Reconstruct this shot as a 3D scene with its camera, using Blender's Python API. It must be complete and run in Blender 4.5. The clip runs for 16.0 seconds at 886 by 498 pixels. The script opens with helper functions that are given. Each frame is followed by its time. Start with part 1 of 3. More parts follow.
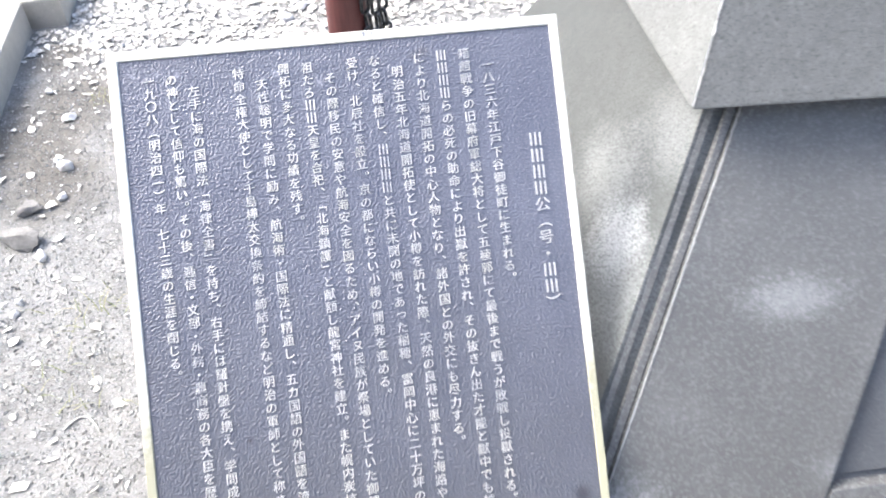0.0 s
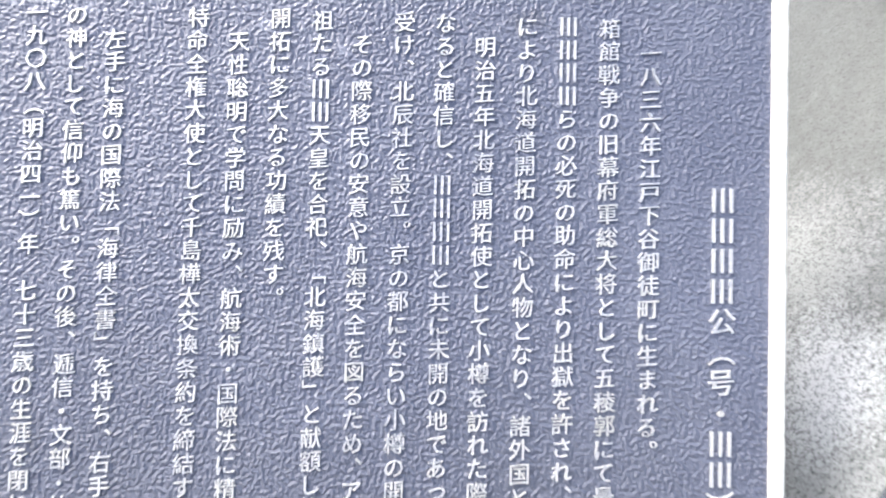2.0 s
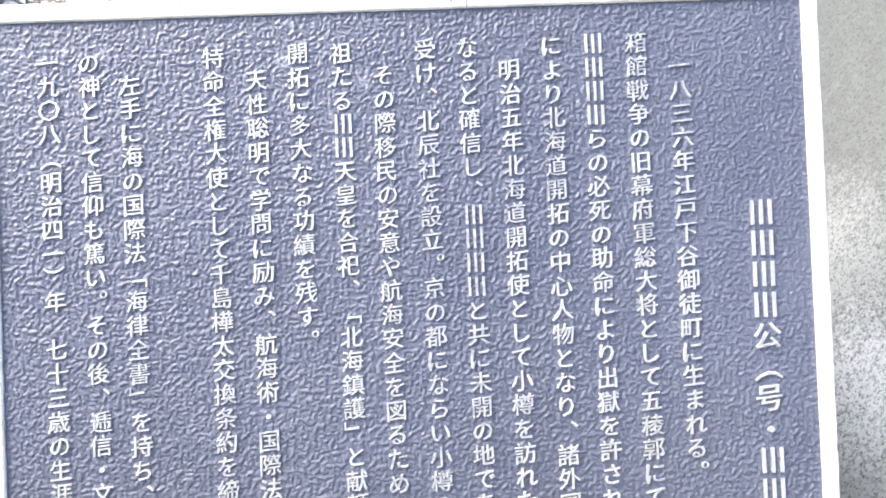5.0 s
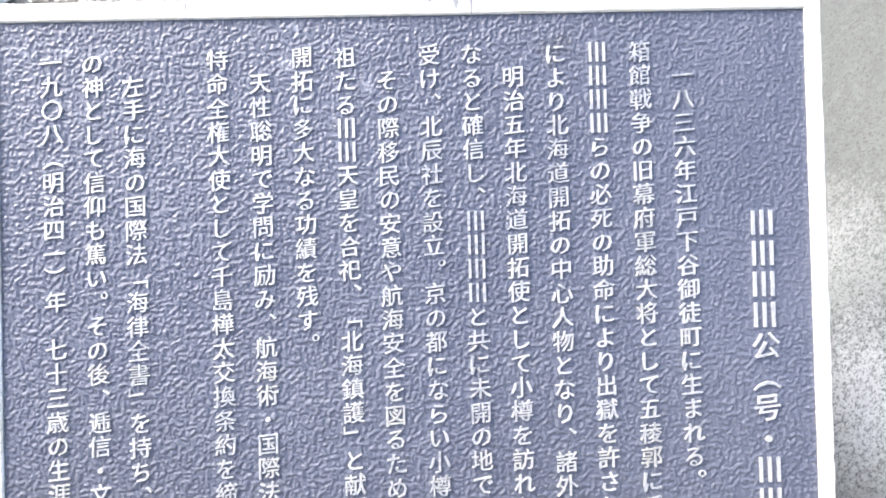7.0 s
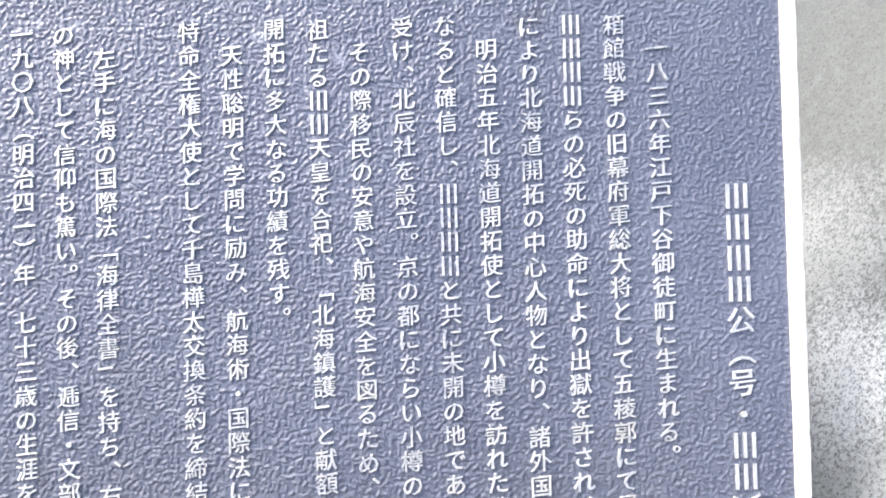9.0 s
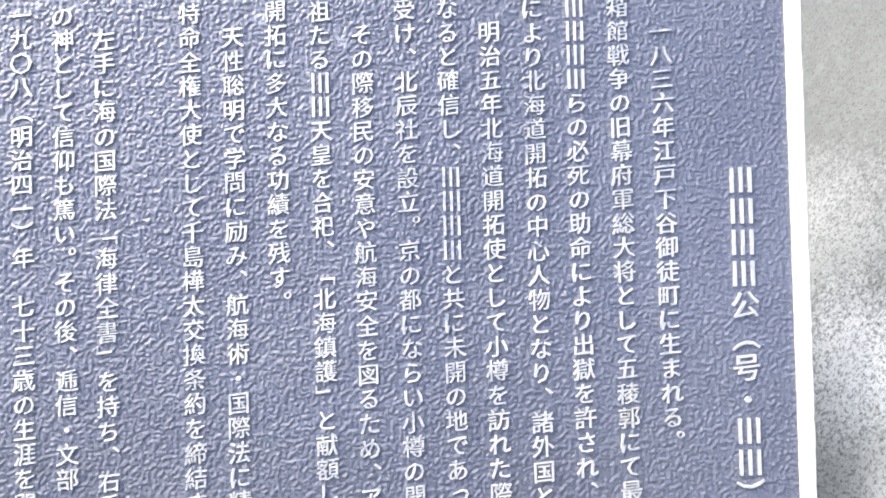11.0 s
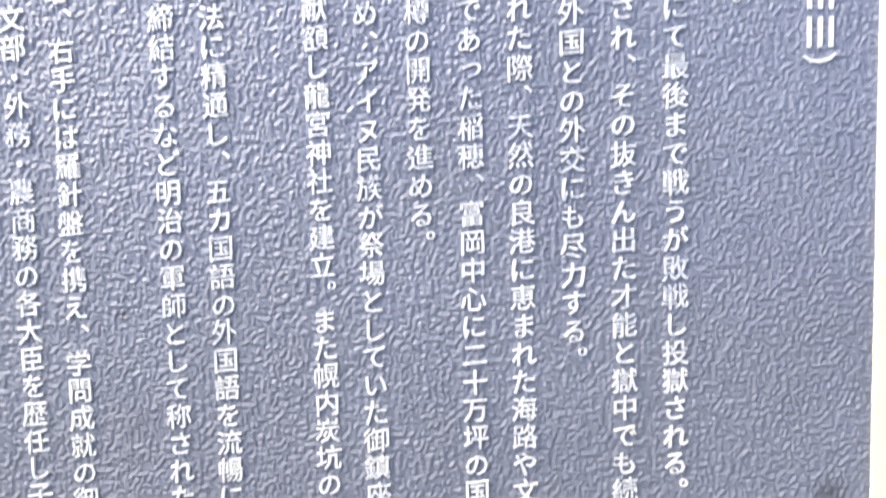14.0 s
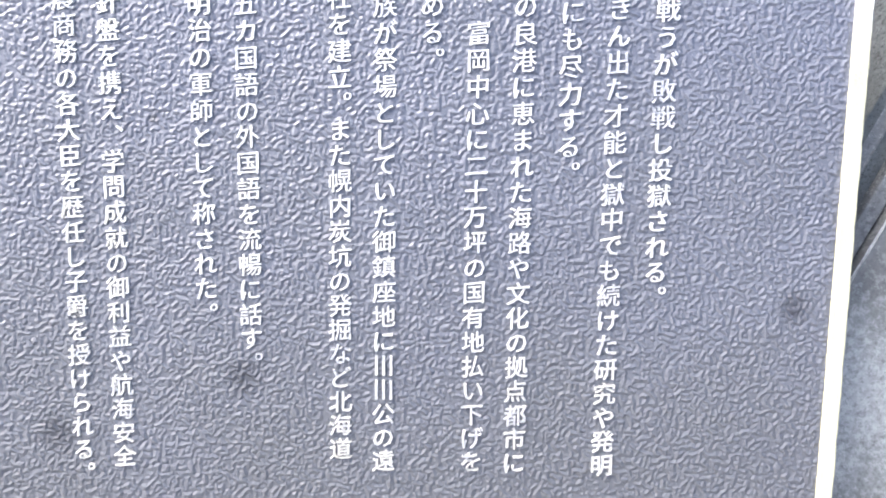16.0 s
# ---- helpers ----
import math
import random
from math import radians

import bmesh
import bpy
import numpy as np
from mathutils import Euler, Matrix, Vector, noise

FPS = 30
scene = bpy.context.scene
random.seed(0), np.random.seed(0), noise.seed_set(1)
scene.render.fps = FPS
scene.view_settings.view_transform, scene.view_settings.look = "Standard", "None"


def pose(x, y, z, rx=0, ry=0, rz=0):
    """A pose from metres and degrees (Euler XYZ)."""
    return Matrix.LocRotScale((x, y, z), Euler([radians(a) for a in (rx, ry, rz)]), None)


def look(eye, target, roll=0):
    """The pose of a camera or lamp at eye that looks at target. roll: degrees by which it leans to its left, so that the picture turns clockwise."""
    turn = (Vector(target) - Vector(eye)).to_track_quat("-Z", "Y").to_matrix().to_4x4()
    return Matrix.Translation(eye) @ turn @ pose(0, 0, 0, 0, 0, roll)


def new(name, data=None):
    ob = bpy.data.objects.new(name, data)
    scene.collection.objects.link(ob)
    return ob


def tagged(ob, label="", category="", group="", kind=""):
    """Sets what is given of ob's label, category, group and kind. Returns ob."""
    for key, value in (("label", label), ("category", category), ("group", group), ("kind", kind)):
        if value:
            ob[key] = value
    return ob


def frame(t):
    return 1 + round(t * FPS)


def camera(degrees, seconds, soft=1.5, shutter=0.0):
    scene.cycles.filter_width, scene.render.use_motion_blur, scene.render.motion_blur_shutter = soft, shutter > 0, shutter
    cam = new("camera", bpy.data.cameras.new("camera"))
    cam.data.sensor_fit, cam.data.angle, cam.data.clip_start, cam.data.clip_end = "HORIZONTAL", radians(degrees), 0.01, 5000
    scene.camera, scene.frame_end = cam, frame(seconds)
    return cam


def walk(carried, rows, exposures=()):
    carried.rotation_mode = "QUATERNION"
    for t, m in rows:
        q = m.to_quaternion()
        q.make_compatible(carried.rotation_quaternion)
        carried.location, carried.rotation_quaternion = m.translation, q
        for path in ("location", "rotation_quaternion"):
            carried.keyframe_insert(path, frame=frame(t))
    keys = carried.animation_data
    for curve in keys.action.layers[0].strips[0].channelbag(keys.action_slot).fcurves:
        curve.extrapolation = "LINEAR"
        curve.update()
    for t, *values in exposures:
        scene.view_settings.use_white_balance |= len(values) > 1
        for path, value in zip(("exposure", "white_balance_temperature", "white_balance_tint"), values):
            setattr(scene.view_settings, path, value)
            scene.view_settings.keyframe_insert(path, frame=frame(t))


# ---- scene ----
cam = camera(52.66, 16.0, soft=1.7, shutter=0.5)
# seconds, eye, target (metres), roll (degrees)
PATH = [
    (0.0, (0.3267, -1.0482, 1.2311), (0.4469, 0.3551, -0.1889), -2.59),
    (0.5, (0.3202, -0.8756, 1.1532), (0.4223, 0.4943, -0.3004), -1.08),
    (1.0, (0.2829, -0.7848, 1.1009), (0.4186, 0.6114, -0.3247), 1.86),
    (1.5, (0.3330, -0.6974, 0.9956), (0.3781, 0.7259, -0.4088), 1.38),
    (2.0, (0.3291, -0.6012, 0.9095), (0.3476, 0.8094, -0.5082), 1.86),
    (2.5, (0.3184, -0.5498, 0.8860), (0.3499, 0.8485, -0.5437), 1.79),
    (3.0, (0.3220, -0.5571, 0.9030), (0.3478, 0.8409, -0.5270), 0.31),
    (3.5, (0.3207, -0.5544, 0.9098), (0.3512, 0.8343, -0.5292), -0.67),
    (4.0, (0.3175, -0.5605, 0.9144), (0.3386, 0.8255, -0.5273), -1.57),
    (4.5, (0.3081, -0.5644, 0.9213), (0.3288, 0.8147, -0.5270), -1.82),
    (7.0, (0.2989, -0.5609, 0.9300), (0.3329, 0.8133, -0.5228), -0.51),
    (7.5, (0.3050, -0.5673, 0.9226), (0.3400, 0.8041, -0.5328), -0.35),
    (8.0, (0.3112, -0.5716, 0.9147), (0.3518, 0.8088, -0.5320), 0.01),
    (8.5, (0.3180, -0.5752, 0.9105), (0.3505, 0.8124, -0.5294), -0.45),
    (11.0, (0.3133, -0.5828, 0.8961), (0.3564, 0.8107, -0.5379), -0.08),
    (11.5, (0.3034, -0.5910, 0.8779), (0.3348, 0.8006, -0.5582), -0.53),
    (12.0, (0.3055, -0.6075, 0.8542), (0.3005, 0.7700, -0.5958), -1.41),
    (12.5, (0.3124, -0.6311, 0.8019), (0.3101, 0.7461, -0.6484), -0.53),
    (13.0, (0.3216, -0.6494, 0.7550), (0.3018, 0.6921, -0.7282), -1.12),
    (13.5, (0.3219, -0.6550, 0.7221), (0.3006, 0.6115, -0.8257), -1.54),
    (14.0, (0.3239, -0.6771, 0.6843), (0.2935, 0.5436, -0.8996), -2.32),
    (14.5, (0.3202, -0.7021, 0.6515), (0.2908, 0.5145, -0.9357), -2.08),
    (15.0, (0.3170, -0.7138, 0.6515), (0.2870, 0.4513, -0.9739), -1.55),
    (15.5, (0.3215, -0.7451, 0.6578), (0.2964, 0.3900, -0.9887), -0.62),
    (16.0, (0.3211, -0.7725, 0.6749), (0.2913, 0.3440, -0.9843), -0.34),
]
walk(cam, [(t, look(eye, target, roll)) for t, eye, target, roll in PATH], exposures=[(0.0, 1.66, 6020, 8), (1.5, 1.60, 6020, 8), (3.5, 1.62, 6020, 8), (8.5, 1.62, 6020, 8), (12.0, 1.68, 6020, 8), (16.0, 2.06, 6020, 8)])

# ---- light: a bright hazy sky with a soft sun from behind the monument's side ----
SUN_ELEV, SUN_AZ = 50.0, -68.0          # azimuth measured from +y towards +x
world = bpy.data.worlds.new("sky")
scene.world = world
world.use_nodes = True
wn = world.node_tree
sky = wn.nodes.new("ShaderNodeTexSky")
sky.sky_type, sky.sun_disc = "NISHITA", False
sky.sun_elevation, sky.sun_rotation = radians(SUN_ELEV), radians(SUN_AZ)
sky.air_density, sky.dust_density, sky.ozone_density = 1.0, 7.0, 0.6
wn.links.new(sky.outputs[0], wn.nodes["Background"].inputs[0])
wn.nodes["Background"].inputs[1].default_value = 0.15
sun_data = bpy.data.lights.new("sun", "SUN")
sun_data.energy, sun_data.angle, sun_data.color = 0.85, radians(30), (1.0, 0.98, 0.95)
sun = new("sun", sun_data)
sun_way = Vector((math.sin(radians(SUN_AZ)) * math.cos(radians(SUN_ELEV)), math.cos(radians(SUN_AZ)) * math.cos(radians(SUN_ELEV)), math.sin(radians(SUN_ELEV))))
sun.matrix_world = look(sun_way * 20, (0, 0, 0))


# ---- materials ----
def material(name, rough=0.6, metal=0.0):
    m = bpy.data.materials.new(name)
    m.use_nodes = True
    b = m.node_tree.nodes["Principled BSDF"]
    b.inputs["Roughness"].default_value, b.inputs["Metallic"].default_value = rough, metal
    return m, m.node_tree, b


def coords(nt):
    return nt.nodes.new("ShaderNodeTexCoord").outputs["Object"]


def noise_tex(nt, vec, scale, detail=4.0, rough=0.6, distort=0.0):
    n = nt.nodes.new("ShaderNodeTexNoise")
    n.inputs["Scale"].default_value, n.inputs["Detail"].default_value = scale, detail
    n.inputs["Roughness"].default_value, n.inputs["Distortion"].default_value = rough, distort
    nt.links.new(vec, n.inputs["Vector"])
    return n.outputs["Fac"]


def ramp(nt, fac, stops):
    r = nt.nodes.new("ShaderNodeValToRGB")
    while len(r.color_ramp.elements) < len(stops):
        r.color_ramp.elements.new(0.5)
    for e, (p, c) in zip(r.color_ramp.elements, stops):
        e.position, e.color = p, (*c, 1.0) if not isinstance(c, float) else (c, c, c, 1.0)
    nt.links.new(fac, r.inputs[0])
    return r.outputs["Color"]


def mix(nt, fac, a, b, mode="MIX"):
    m = nt.nodes.new("ShaderNodeMix")
    m.data_type, m.blend_type = "RGBA", mode
    for value, socket in ((fac, m.inputs["Factor"]), (a, m.inputs["A"]), (b, m.inputs["B"])):
        if isinstance(value, (int, float)):
            socket.default_value = value
        elif isinstance(value, (tuple, list)):
            socket.default_value = (*value, 1.0)
        else:
            nt.links.new(value, socket)
    return m.outputs["Result"]


def bump(nt, bsdf, height, strength, distance, chain=None):
    n = nt.nodes.new("ShaderNodeBump")
    n.inputs["Strength"].default_value, n.inputs["Distance"].default_value = strength, distance
    nt.links.new(height, n.inputs["Height"])
    if chain is not None:
        nt.links.new(chain, n.inputs["Normal"])
    nt.links.new(n.outputs["Normal"], bsdf.inputs["Normal"])
    return n.outputs["Normal"]


def blot(nt, v, col, centre, radius, amount, colour, rag=1.3, scale=28):
    """A stain with a ragged edge round a point."""
    far = nt.nodes.new("ShaderNodeVectorMath")
    far.operation = "DISTANCE"
    nt.links.new(v, far.inputs[0])
    far.inputs[1].default_value = centre
    ragged = nt.nodes.new("ShaderNodeMath")
    ragged.operation = "MULTIPLY_ADD"
    nt.links.new(noise_tex(nt, v, scale, 8, 0.8), ragged.inputs[0])
    ragged.inputs[1].default_value = radius * rag
    nt.links.new(far.outputs["Value"], ragged.inputs[2])
    return mix(nt, ramp(nt, ragged.outputs[0], [(radius * (0.3 + 0.5 * rag), amount), (radius * (1.0 + 0.5 * rag), 0.0)]), col, colour)


def plate_paint():
    """Dark blue enamel on a cast plate with a fine hammered, leathery relief."""
    m, nt, b = material("blue_cast_enamel", 0.29)
    v = coords(nt)
    big = noise_tex(nt, v, 7, 3)
    mid = noise_tex(nt, v, 60, 3)
    col = mix(nt, ramp(nt, big, [(0.35, 0.0), (0.7, 1.0)]), (0.092, 0.102, 0.147), (0.124, 0.135, 0.182))
    dust = noise_tex(nt, v, 420, 2)
    col = mix(nt, ramp(nt, dust, [(0.52, 0.0), (0.75, 0.6)]), col, (0.33, 0.34, 0.38))
    spots = noise_tex(nt, v, 14, 2, 0.5)
    col = mix(nt, ramp(nt, spots, [(0.70, 0.0), (0.78, 0.6)]), col, (0.05, 0.05, 0.06))
    sep = nt.nodes.new("ShaderNodeSeparateXYZ")       # greyer dusty film low down, darkened to paint the duller sky reflection there
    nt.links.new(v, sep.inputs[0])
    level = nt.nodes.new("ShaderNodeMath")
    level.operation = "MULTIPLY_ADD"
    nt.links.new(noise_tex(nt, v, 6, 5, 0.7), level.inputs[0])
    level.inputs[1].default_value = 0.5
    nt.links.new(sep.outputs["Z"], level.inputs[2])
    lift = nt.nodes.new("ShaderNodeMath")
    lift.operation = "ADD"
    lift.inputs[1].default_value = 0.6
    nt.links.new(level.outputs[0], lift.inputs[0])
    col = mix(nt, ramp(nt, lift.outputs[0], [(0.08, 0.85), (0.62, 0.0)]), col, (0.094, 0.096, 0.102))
    for cx, cz, rad in ((0.176, -0.685, 0.016), (0.548, -0.630, 0.014), (0.121, -0.510, 0.005), (0.046, -0.727, 0.018)):
        col = blot(nt, v, col, (cx, 0, cz), rad, 0.85, (0.035, 0.037, 0.047), 1.2, 60)
    for cx, cz, rad in ((0.259, -0.049, 0.008), (0.047, -0.020, 0.005), (0.016, -0.020, 0.004), (0.208, -0.006, 0.004), (0.201, -0.032, 0.007), (0.073, -0.023, 0.006)):
        col = blot(nt, v, col, (cx, 0, cz), rad * 0.7, 0.55, (0.45, 0.46, 0.52), 2.6, 300)
    nt.links.new(col, b.inputs["Base Color"])
    nt.links.new(ramp(nt, mid, [(0.3, 0.36), (0.7, 0.48)]), b.inputs["Roughness"])
    b.inputs["Specular IOR Level"].default_value = 0.85
    bump(nt, b, mix(nt, 0.4, noise_tex(nt, v, 620, 3, 0.6), noise_tex(nt, v, 1600, 2)), 0.4, 0.0005)
    return m


def brass(name, base, rough, tarnish, worn=0.0):
    m, nt, b = material(name, rough, 0.5)
    v = coords(nt)
    col = mix(nt, ramp(nt, noise_tex(nt, v, 30, 4), [(0.45, 0.0), (0.75, tarnish)]), base, (0.55, 0.52, 0.34))
    if worn:               # places where the pale finish has rubbed off
        rub = mix(nt, 1.0, ramp(nt, noise_tex(nt, v, 11, 3), [(0.47, 0.0), (0.64, 1.0)]), ramp(nt, noise_tex(nt, v, 260, 3, 0.7), [(0.40, 0.0), (0.6, worn)]), "MULTIPLY")
        col = mix(nt, rub, col, (0.26, 0.28, 0.34))
    if tarnish > 0.4:      # greenish yellow patina on the older lower half
        sep = nt.nodes.new("ShaderNodeSeparateXYZ")
        nt.links.new(v, sep.inputs[0])
        add = nt.nodes.new("ShaderNodeMath")
        add.operation = "MULTIPLY_ADD"
        nt.links.new(noise_tex(nt, v, 22, 5, 0.8), add.inputs[0])
        add.inputs[1].default_value = 0.35
        nt.links.new(sep.outputs["Z"], add.inputs[2])
        shift = nt.nodes.new("ShaderNodeMath")
        shift.operation = "ADD"
        nt.links.new(add.outputs[0], shift.inputs[0])
        shift.inputs[1].default_value = 0.765
        col = mix(nt, ramp(nt, shift.outputs[0], [(0.43, 0.9), (0.55, 0.0)]), col, (0.40, 0.387, 0.262))
        nt.links.new(ramp(nt, shift.outputs[0], [(0.40, 0.0), (0.58, 0.5)]), b.inputs["Metallic"])
    nt.links.new(col, b.inputs["Base Color"])
    bump(nt, b, noise_tex(nt, v, 330, 3), 0.8, 0.0009)
    return m


def pale_oval(nt, v, col, centre, size, amount, colour, grain):
    """A pale oval (radii along x, y, z) that fades out grain by grain."""
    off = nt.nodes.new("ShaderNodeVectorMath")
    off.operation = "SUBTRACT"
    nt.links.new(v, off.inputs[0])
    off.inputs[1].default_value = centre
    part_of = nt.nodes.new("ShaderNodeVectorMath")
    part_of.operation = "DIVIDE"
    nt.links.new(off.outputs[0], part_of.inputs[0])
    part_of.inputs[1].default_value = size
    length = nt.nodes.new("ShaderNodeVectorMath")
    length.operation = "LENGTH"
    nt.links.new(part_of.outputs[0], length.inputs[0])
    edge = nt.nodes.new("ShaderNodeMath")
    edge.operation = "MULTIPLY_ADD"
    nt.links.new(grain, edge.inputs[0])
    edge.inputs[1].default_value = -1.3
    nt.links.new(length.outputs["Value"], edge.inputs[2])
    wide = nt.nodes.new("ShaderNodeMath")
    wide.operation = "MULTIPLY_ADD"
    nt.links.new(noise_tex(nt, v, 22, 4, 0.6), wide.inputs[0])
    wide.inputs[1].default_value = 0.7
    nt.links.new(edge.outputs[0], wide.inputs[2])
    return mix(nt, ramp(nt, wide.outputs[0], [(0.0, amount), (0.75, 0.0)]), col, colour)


def granite(name, dark, light, rough, streak=0.0, stain=0.0, speck=0.5, ovals=(), size=1.0):
    """Speckled stone with lime runs (streak), pale cloudy stains (stain) and pale ovals."""
    m, nt, b = material(name, rough)
    v = coords(nt)
    fine = noise_tex(nt, v, 480 / size, 3, 0.75)
    grain = noise_tex(nt, v, 260 / size, 4, 0.75)
    col = mix(nt, ramp(nt, noise_tex(nt, v, 4.5, 4), [(0.3, 0.0), (0.7, 1.0)]), dark, light)
    col = mix(nt, ramp(nt, noise_tex(nt, v, 38, 5, 0.7), [(0.40, 0.35), (0.56, 0.0)]), col, tuple(c * 0.8 for c in dark))
    col = mix(nt, ramp(nt, grain, [(0.54, 0.0), (0.68, 0.4)]), col, tuple(min(1, c * 1.45) for c in light))
    if streak:
        mp = nt.nodes.new("ShaderNodeMapping")
        mp.inputs["Scale"].default_value = (60, 60, 6)
        nt.links.new(v, mp.inputs["Vector"])
        run = noise_tex(nt, mp.outputs[0], 1.0, 3, 0.6)
        where = noise_tex(nt, v, 3.2, 2)
        fac = mix(nt, 1.0, ramp(nt, run, [(0.52, 0.0), (0.7, streak)]), ramp(nt, where, [(0.42, 0.0), (0.6, 1.0)]), "MULTIPLY")
        col = mix(nt, fac, col, (0.60, 0.61, 0.60))
    if stain:
        cloud = noise_tex(nt, v, 5.5, 5, 0.65, 0.4)
        col = mix(nt, ramp(nt, cloud, [(0.58, 0.0), (0.72, stain)]), col, (0.62, 0.64, 0.66))
    for centre, radii, amount in ovals:
        col = pale_oval(nt, v, col, centre, radii, amount, (0.58, 0.60, 0.61), grain)
    col = mix(nt, ramp(nt, grain, [(0.40, 0.55 * speck), (0.48, 0.0)]), col, tuple(c * 0.75 for c in dark))
    col = mix(nt, ramp(nt, fine, [(0.36, speck), (0.47, 0.0)]), col, tuple(c * 0.45 for c in dark))
    nt.links.new(col, b.inputs["Base Color"])
    nt.links.new(ramp(nt, grain, [(0.3, max(0.05, rough - 0.1)), (0.7, min(1.0, rough + 0.12))]), b.inputs["Roughness"])
    bump(nt, b, fine, 0.35, 0.0009 * size)
    return m


def earth():
    m, nt, b = material("sandy_earth", 0.95)
    v = coords(nt)
    col = mix(nt, ramp(nt, noise_tex(nt, v, 2.2, 5), [(0.35, 0.0), (0.65, 1.0)]), (0.158, 0.156, 0.150), (0.268, 0.268, 0.263))
    col = mix(nt, ramp(nt, noise_tex(nt, v, 26, 5, 0.7), [(0.4, 0.0), (0.62, 0.7)]), col, (0.34, 0.338, 0.333))
    col = mix(nt, ramp(nt, noise_tex(nt, v, 150, 3, 0.7), [(0.34, 0.6), (0.48, 0.0)]), col, (0.15, 0.142, 0.132))
    col = mix(nt, ramp(nt, noise_tex(nt, v, 330, 2, 0.7), [(0.58, 0.0), (0.7, 0.7)]), col, (0.6, 0.59, 0.56))
    for cx, cy, rad in ((-0.45, 0.62, 0.20), (-0.36, 0.47, 0.16), (-0.37, 0.80, 0.17), (-0.45, 1.0, 0.12)):      # browner trodden soil beside the kerb
        col = blot(nt, v, col, (cx, cy, 0), rad, 0.8, (0.125, 0.115, 0.100), 1.6, 14)
    nt.links.new(col, b.inputs["Base Color"])
    first = bump(nt, b, noise_tex(nt, v, 60, 6, 0.7), 0.8, 0.006)
    bump(nt, b, noise_tex(nt, v, 420, 3, 0.7), 0.6, 0.002, first)
    return m


def scatter(name, a, c, rough, island=True):
    """One colour per loose piece, from a to c, with a little grain."""
    m, nt, b = material(name, rough)
    g = nt.nodes.new("ShaderNodeNewGeometry") if island else nt.nodes.new("ShaderNodeObjectInfo")
    rnd = g.outputs["Random Per Island"] if island else g.outputs["Random"]
    col = mix(nt, rnd, a, c)
    col = mix(nt, ramp(nt, noise_tex(nt, coords(nt), 120, 4), [(0.4, 0.5), (0.6, 0.0)]), col, tuple(x * 0.6 for x in a))
    nt.links.new(col, b.inputs["Base Color"])
    bump(nt, b, noise_tex(nt, coords(nt), 160, 4), 0.5, 0.002)
    return m


def painted(name, a, c, rough, scale=25.0):
    m, nt, b = material(name, rough)
    v = coords(nt)
    mp = nt.nodes.new("ShaderNodeMapping")
    mp.inputs["Scale"].default_value = (1, 1, 0.12)
    nt.links.new(v, mp.inputs["Vector"])
    nt.links.new(mix(nt, ramp(nt, noise_tex(nt, mp.outputs[0], scale * 2, 4), [(0.35, 0.0), (0.65, 1.0)]), a, c), b.inputs["Base Color"])
    bump(nt, b, noise_tex(nt, v, scale * 8, 4), 0.3, 0.001)
    return m


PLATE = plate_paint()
LETTER = brass("raised_letter_brass", (0.74, 0.725, 0.70), 0.42, 0.35, 0.7)
RIM = brass("worn_brass_rim", (0.95, 0.93, 0.86), 0.45, 0.5)
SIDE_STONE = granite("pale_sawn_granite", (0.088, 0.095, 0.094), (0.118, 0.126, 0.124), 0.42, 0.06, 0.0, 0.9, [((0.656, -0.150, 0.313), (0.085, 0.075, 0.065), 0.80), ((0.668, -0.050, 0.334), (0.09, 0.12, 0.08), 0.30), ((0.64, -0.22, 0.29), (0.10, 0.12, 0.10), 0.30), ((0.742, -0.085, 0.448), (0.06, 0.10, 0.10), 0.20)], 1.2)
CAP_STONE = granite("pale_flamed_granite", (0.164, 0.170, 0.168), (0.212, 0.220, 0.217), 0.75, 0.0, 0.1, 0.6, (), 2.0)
# the three pale ovals paint sky glints and reflections into this polished face
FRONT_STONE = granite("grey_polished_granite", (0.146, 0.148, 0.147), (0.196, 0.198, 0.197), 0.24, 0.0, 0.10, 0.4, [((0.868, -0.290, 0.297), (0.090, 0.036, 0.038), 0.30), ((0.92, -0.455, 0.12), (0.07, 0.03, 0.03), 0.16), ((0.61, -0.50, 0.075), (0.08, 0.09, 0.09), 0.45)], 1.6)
CHIP_STONE = granite("chipped_pale_granite", (0.42, 0.43, 0.43), (0.58, 0.59, 0.59), 0.7)
GROOVE_STONE = granite("dark_bluish_granite", (0.11, 0.115, 0.122), (0.16, 0.168, 0.178), 0.4)
KERB_STONE = granite("beige_kerb_granite", (0.44, 0.425, 0.38), (0.54, 0.525, 0.475), 0.7, 0.0, 0.0, 0.2)
EARTH = earth()
PEBBLE = scatter("loose_pebbles", (0.22, 0.215, 0.205), (0.50, 0.50, 0.49), 0.85)
ROCK = scatter("broken_rock", (0.24, 0.232, 0.222), (0.30, 0.292, 0.28), 0.9, False)
STONE = scatter("field_stone", (0.70, 0.70, 0.695), (0.80, 0.80, 0.795), 0.75, False)
LEAF = scatter("dry_leaves", (0.56, 0.535, 0.49), (0.86, 0.855, 0.835), 0.7)
GRASS = scatter("dry_grass", (0.22, 0.26, 0.10), (0.45, 0.40, 0.24), 0.8)
POST_PAINT = painted("red_brown_paint", (0.085, 0.022, 0.022), (0.14, 0.045, 0.04), 0.4)
STEEL, _nt, _b = material("dark_oiled_steel", 0.35, 0.8)
_nt.links.new(mix(_nt, ramp(_nt, noise_tex(_nt, coords(_nt), 90, 4), [(0.4, 0.0), (0.65, 1.0)]), (0.03, 0.032, 0.034), (0.14, 0.14, 0.14)), _b.inputs["Base Color"])
